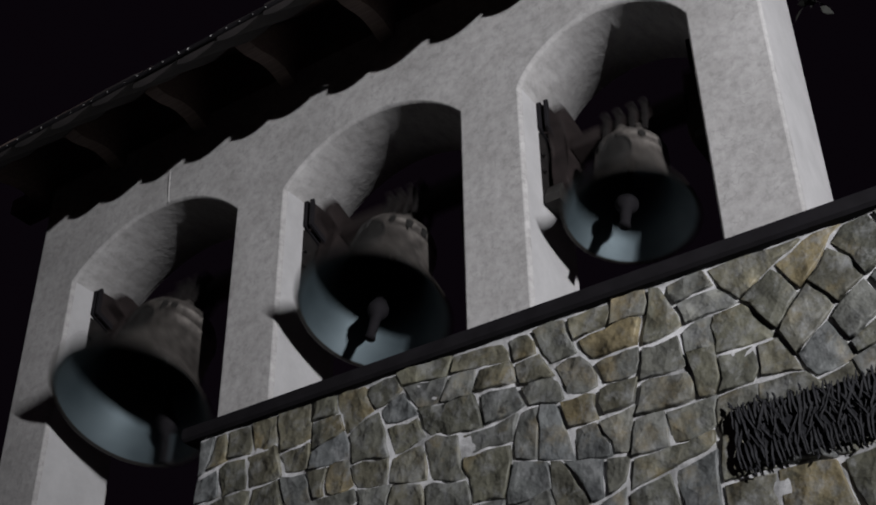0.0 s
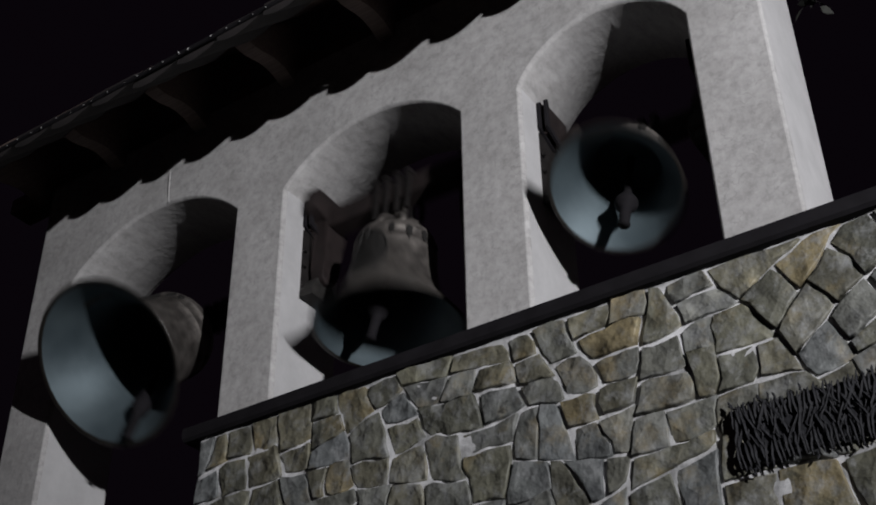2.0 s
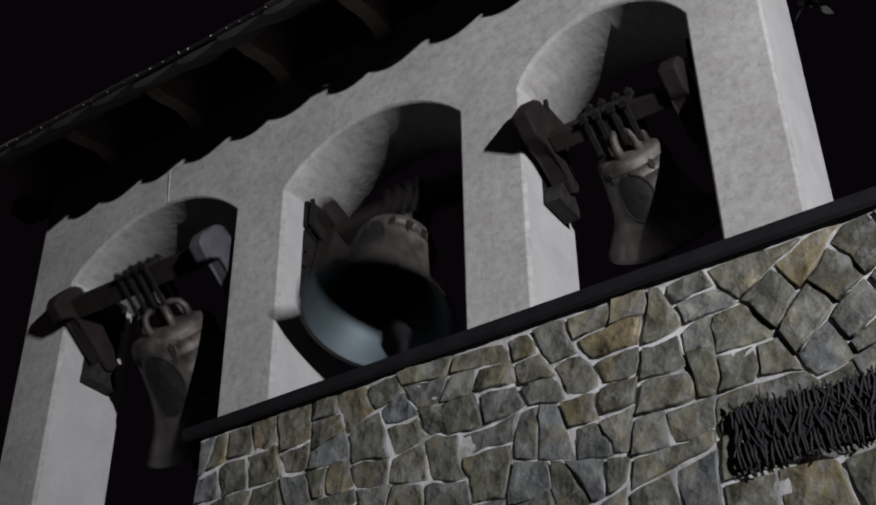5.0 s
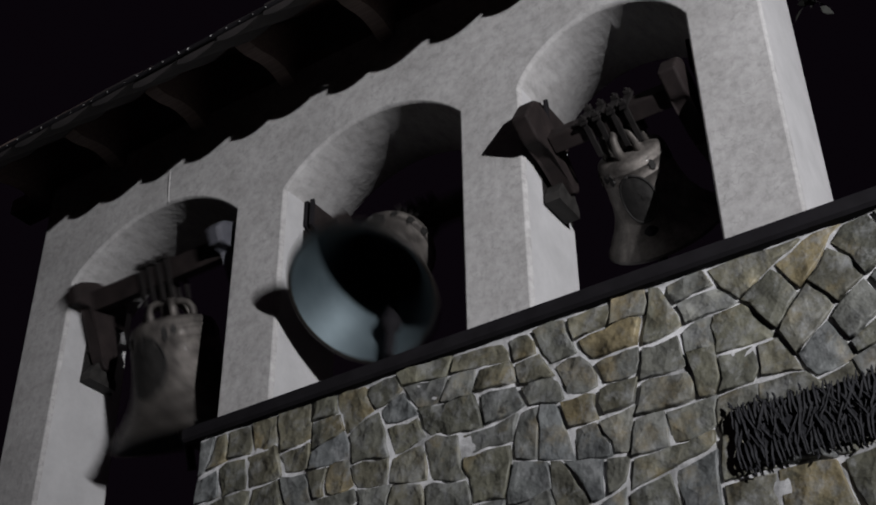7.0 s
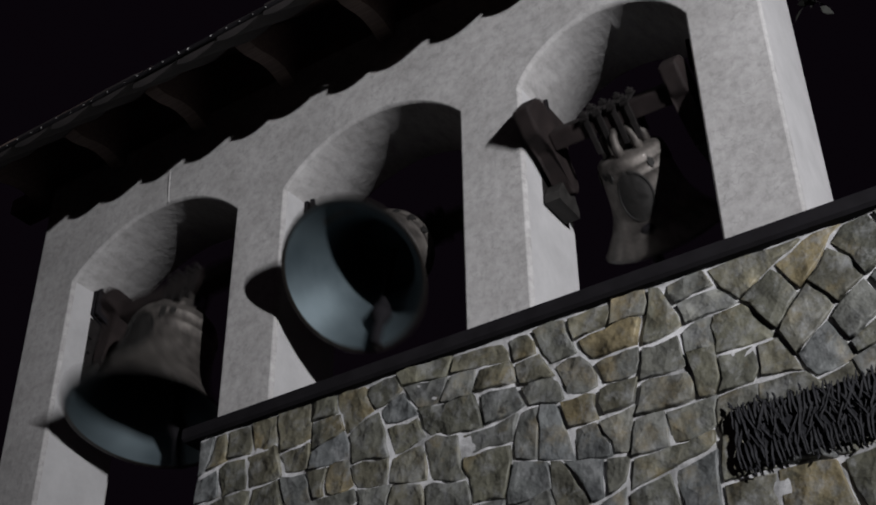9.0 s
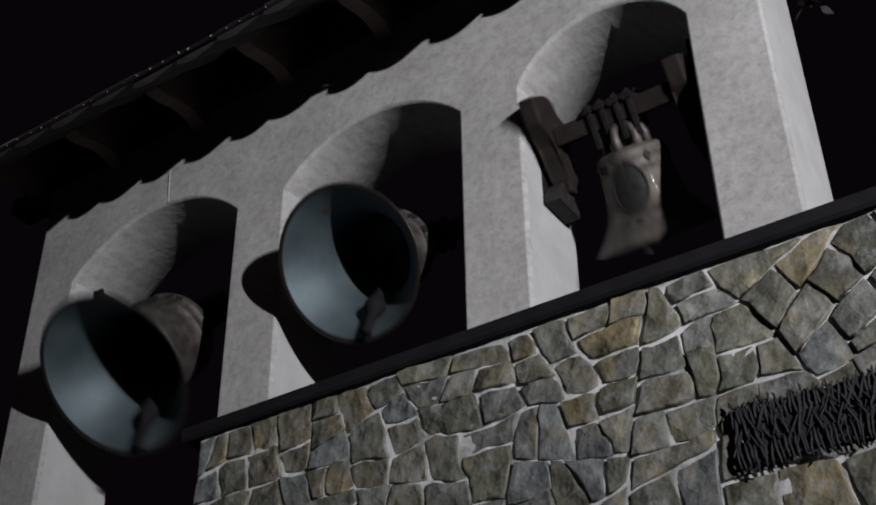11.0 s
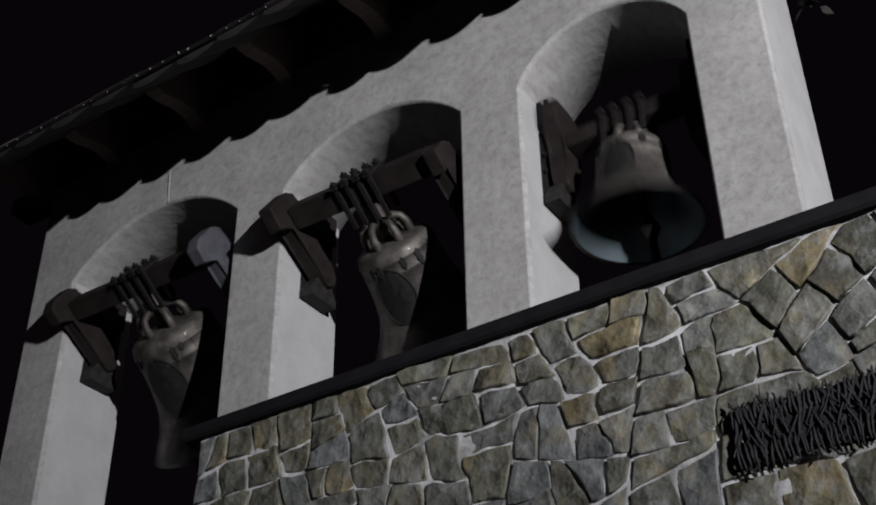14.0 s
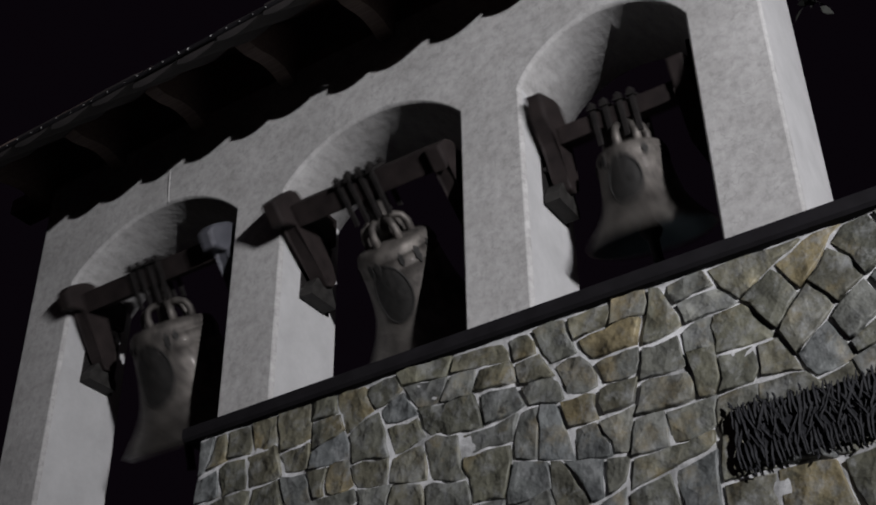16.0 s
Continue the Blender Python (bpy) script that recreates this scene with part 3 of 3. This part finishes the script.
    for ang in (20, 80, 140, 200, 260, 320):
        bm = bmesh.new()
        c, s = math.cos(radians(ang)), math.sin(radians(ang))
        pts = [(c * q * r, s * q * r, top + z) for q, z in ((0.30, -0.03), (0.31, 0.40 * high), (0.27, 0.80 * high), (0.19, 0.98 * high), (0.09, high))]
        tube(bm, pts, [0.028, 0.023, 0.021, 0.021, 0.022], 10)
        part("crown_loop", bm, BRONZE, shell, smooth=True)
    bm = bmesh.new()
    lathe(bm, [(0.13 * r, top - 0.02), (0.11 * r, top + 0.5 * high), (0.12 * r, max(top + high, beam - thick + 0.01))], 16, cap0=True, cap1=True)
    part("crown_post", bm, BRONZE, shell, smooth=True)
    # yoke: a beam with two arms that come down to the pivots
    bm = bmesh.new()
    bw = half - 0.146
    box(bm, -bw, bw, -0.06, 0.06, beam - thick, beam + thick, 0.008)
    yoke = part("yoke_beam", bm, RUSTY, bell, "brown painted steel beam")
    for side in (-1, 1):
        bm = bmesh.new()
        up, w = (tip, 0.15 if r < 0.35 else 0.18) if side < 0 or r > 0.45 else (tip - 0.075, 0.10)
        nose = [(-w, up + 0.01), (-w * 0.67, up + 0.045)] if r > 0.45 else [(-w, up + 0.048)]
        outline = [(-w, up - 0.09)] + nose + [(0.03, up + 0.05), (0.09, up + 0.02), (0.11, up - 0.06),
                   (0.10, beam - 0.03), (0.085, 0.03), (0.05, -0.05), (0.0, -0.07), (-0.05, -0.05), (-0.06, 0.03), (-0.07, beam - 0.03)]
        xs = side * (half - 0.10)
        prism(bm, outline, xs - 0.045, xs + 0.045)
        bmesh.ops.bevel(bm, geom=bm.edges[:], offset=0.013, segments=3, affect="EDGES", profile=0.5)
        part("yoke_arm", bm, ZINC if side > 0 and r > 0.45 else RUSTY, bell)
        bm = bmesh.new()
        tube(bm, [(xs + side * 0.046, 0, 0), (side * (half - 0.019), 0, 0)], 0.028, 12)
        part("pivot_pin", bm, IRON, bell, smooth=True)
    # flat iron straps round the beam, with nuts on top
    foot = max(top + 0.03, beam - thick - 0.11)
    for q in (-0.105, -0.038, 0.038, 0.105):
        bm = bmesh.new()
        for yy in (-0.071, 0.071):
            box(bm, q - 0.014, q + 0.014, yy - 0.008, yy + 0.008, foot, beam + thick + 0.012, 0.003)
            tube(bm, [(q, yy, beam + thick + 0.008), (q, yy, beam + thick + 0.046)], 0.008, 8)
            box(bm, q - 0.017, q + 0.017, yy - 0.017, yy + 0.017, beam + thick + 0.018, beam + thick + 0.036, 0.003)
        box(bm, q - 0.02, q + 0.02, -0.095, 0.095, beam + thick + 0.002, beam + thick + 0.016)
        part("strap", bm, IRON, bell)
    # clapper
    bm = bmesh.new()
    ln = 1.22 * r
    lathe(bm, [(0.018, 0.0), (0.016, -0.3 * ln), (0.02, -0.72 * ln), (0.038, -0.84 * ln), (0.054, -0.91 * ln), (0.056, -0.95 * ln), (0.043, -1.02 * ln), (0.028, -1.06 * ln), (0.024, -1.30 * ln), (0.029, -1.35 * ln)], 20, cap0=True, cap1=True)
    clapper = part("clapper", bm, RAIL, bell, "dark iron clapper", smooth=True)
    clapper.location.z = top - 0.22 * r
    return bell, clapper


def build_bracket(x, side):
    """A bearing bracket on a jamb; side +1 faces right."""
    b = tagged(new("bearing_bracket"), "dark iron bearing bracket bolted to the plastered jamb", "bracket", "bell bearings")
    b.location = (x, PIVOT_Y, PIVOT_Z)
    bm = bmesh.new()
    box(bm, 0, 0.012 * side, -0.095, 0.16, -0.14, 0.30, 0.003)
    part("wall_plate", bm, IRON, b)
    bm = bmesh.new()
    box(bm, 0.0, 0.05 * side, -0.07, 0.15, 0.302, 0.49, 0.006)
    part("drive_box", bm, RUSTY, b)
    for x0, x1 in ((0.012, 0.026), (0.052, 0.066)):
        bm = bmesh.new()
        prism(bm, [(-0.105, 0.315), (-0.105, 0.485), (-0.085, 0.50), (-0.075, 0.485), (-0.075, 0.335), (0.04, 0.290), (0.04, 0.255)], x0 * side, x1 * side)
        part("cheek", bm, RAIL, b)
    bm = bmesh.new()
    prism(bm, [(-0.105, -0.155), (0.105, -0.155), (0.105, -0.11), (0.06, -0.032), (-0.06, -0.032), (-0.105, -0.11)], 0.019 * side, 0.10 * side)
    part("bearing_block", bm, BEARING, b)
    for yy in (-0.085, 0.085):
        for zz in (0.06, 0.16):
            bm = bmesh.new()
            tube(bm, [(0.018 * side, yy, zz), (0.034 * side, yy, zz)], 0.014, 6)
            part("bolt", bm, IRON, b)
    return b


BELLS = []
for (x0, x1, _), r, (beam, thick, tip), label in zip(ARCHES, (0.478, 0.403, 0.318), ((0.375, 0.062, 0.455), (0.375, 0.064, 0.465), (0.225, 0.046, 0.40)), (
        "largest bronze church bell swinging on a brown steel yoke", "middle bronze church bell swinging on a brown steel yoke",
        "smallest bronze church bell swinging on a brown steel yoke")):
    BELLS.append(build_bell(x0, x1, r, beam, thick, tip, label))
    build_bracket(x0 + 0.012, 1)
    build_bracket(x1 - 0.004, -1)



def build_tree():
    tree = tagged(new("tree"), "dark leafy tree with a drooping branch beside the wall", "tree")
    tree.location = (6.2, 3.0, 0)
    rg = random.Random(12)
    bm = bmesh.new()
    tube(bm, [(0, 0, -0.1), (0.05, -0.02, 1.5), (-0.04, 0.03, 3.5), (-0.10, 0.0, 5.5), (-0.05, 0.05, 7.5), (0, 0, 9.0)], [0.24, 0.19, 0.16, 0.13, 0.09, 0.03], 12)
    part("trunk", bm, BARK, tree)
    tips = []
    ends = [(-3.27, -2.25, 6.36), (-2.2, -1.2, 8.2), (-1.4, 1.6, 8.0), (1.6, 1.2, 8.1), (1.8, -1.2, 7.6), (-0.4, -1.7, 9.2), (0.3, 0.6, 9.8)]
    for k, e in enumerate(ends):
        z0 = 5.2 + 0.45 * k
        mid = (e[0] * 0.55, e[1] * 0.55, (z0 + e[2]) / 2 + 0.8)
        bm = bmesh.new()
        pts = [(-0.08, 0, z0), (e[0] * 0.25, e[1] * 0.25, z0 + 0.55), mid, (e[0] * 0.85, e[1] * 0.85, mid[2] * 0.4 + e[2] * 0.6), e]
        tube(bm, pts, [0.07, 0.055, 0.04, 0.022, 0.008], 8)
        part("limb", bm, BARK, tree)
        tips.append((Vector(e), 0.16 if k == 0 else 0.9))
        tips.append((Vector(pts[3]), 0.22 if k == 0 else 0.8))
        tips.append((Vector(mid), 0.5))
    bm = bmesh.new()
    for c, rad in tips:
        for _ in range(int(60 + 160 * rad)):
            d = Vector((rg.gauss(0, 1), rg.gauss(0, 1), rg.gauss(0, 0.8)))
            p = c + d.normalized() * rad * rg.random() ** 0.5
            a = Euler((rg.uniform(-1, 1), rg.uniform(-1, 1), rg.uniform(0, 6.28))).to_matrix()
            s = rg.uniform(0.035, 0.06)
            vs = [bm.verts.new(p + a @ Vector(q) * s) for q in ((0, 0, 0), (0.35, 0.5, 0.06), (0.3, 1.0, 0.02), (0, 1.5, -0.12), (-0.3, 1.0, 0.02), (-0.35, 0.5, 0.06))]
            bm.faces.new(vs)
    part("crown", bm, LEAF, tree)


build_tree()
lay_stones()

# ---------- what moves ----------
SWING = [(56.0, -0.6, 1.835, 2.230), (55.5, -0.6, 0.385, 2.105), (59.0, 0.0, 0.40, 1.8775)]    # degrees, mean, time of an outermost swing, period


def motions():
    for (bell, clapper), (amp, mean, t0, period) in zip(BELLS, SWING):
        rows, strokes = [], []
        base, hang = bell.location.copy(), clapper.location.copy()
        for k in range(161):
            t = 0.1 * k
            phase = 2 * math.pi * (t - t0) / period
            rows.append((t, pose(*base, -mean - amp * math.cos(phase))))
            strokes.append((t, pose(*hang, 35 * math.tanh(1.6 * math.cos(phase - 0.35)))))
        walk(bell, rows)
        walk(clapper, strokes)


motions()
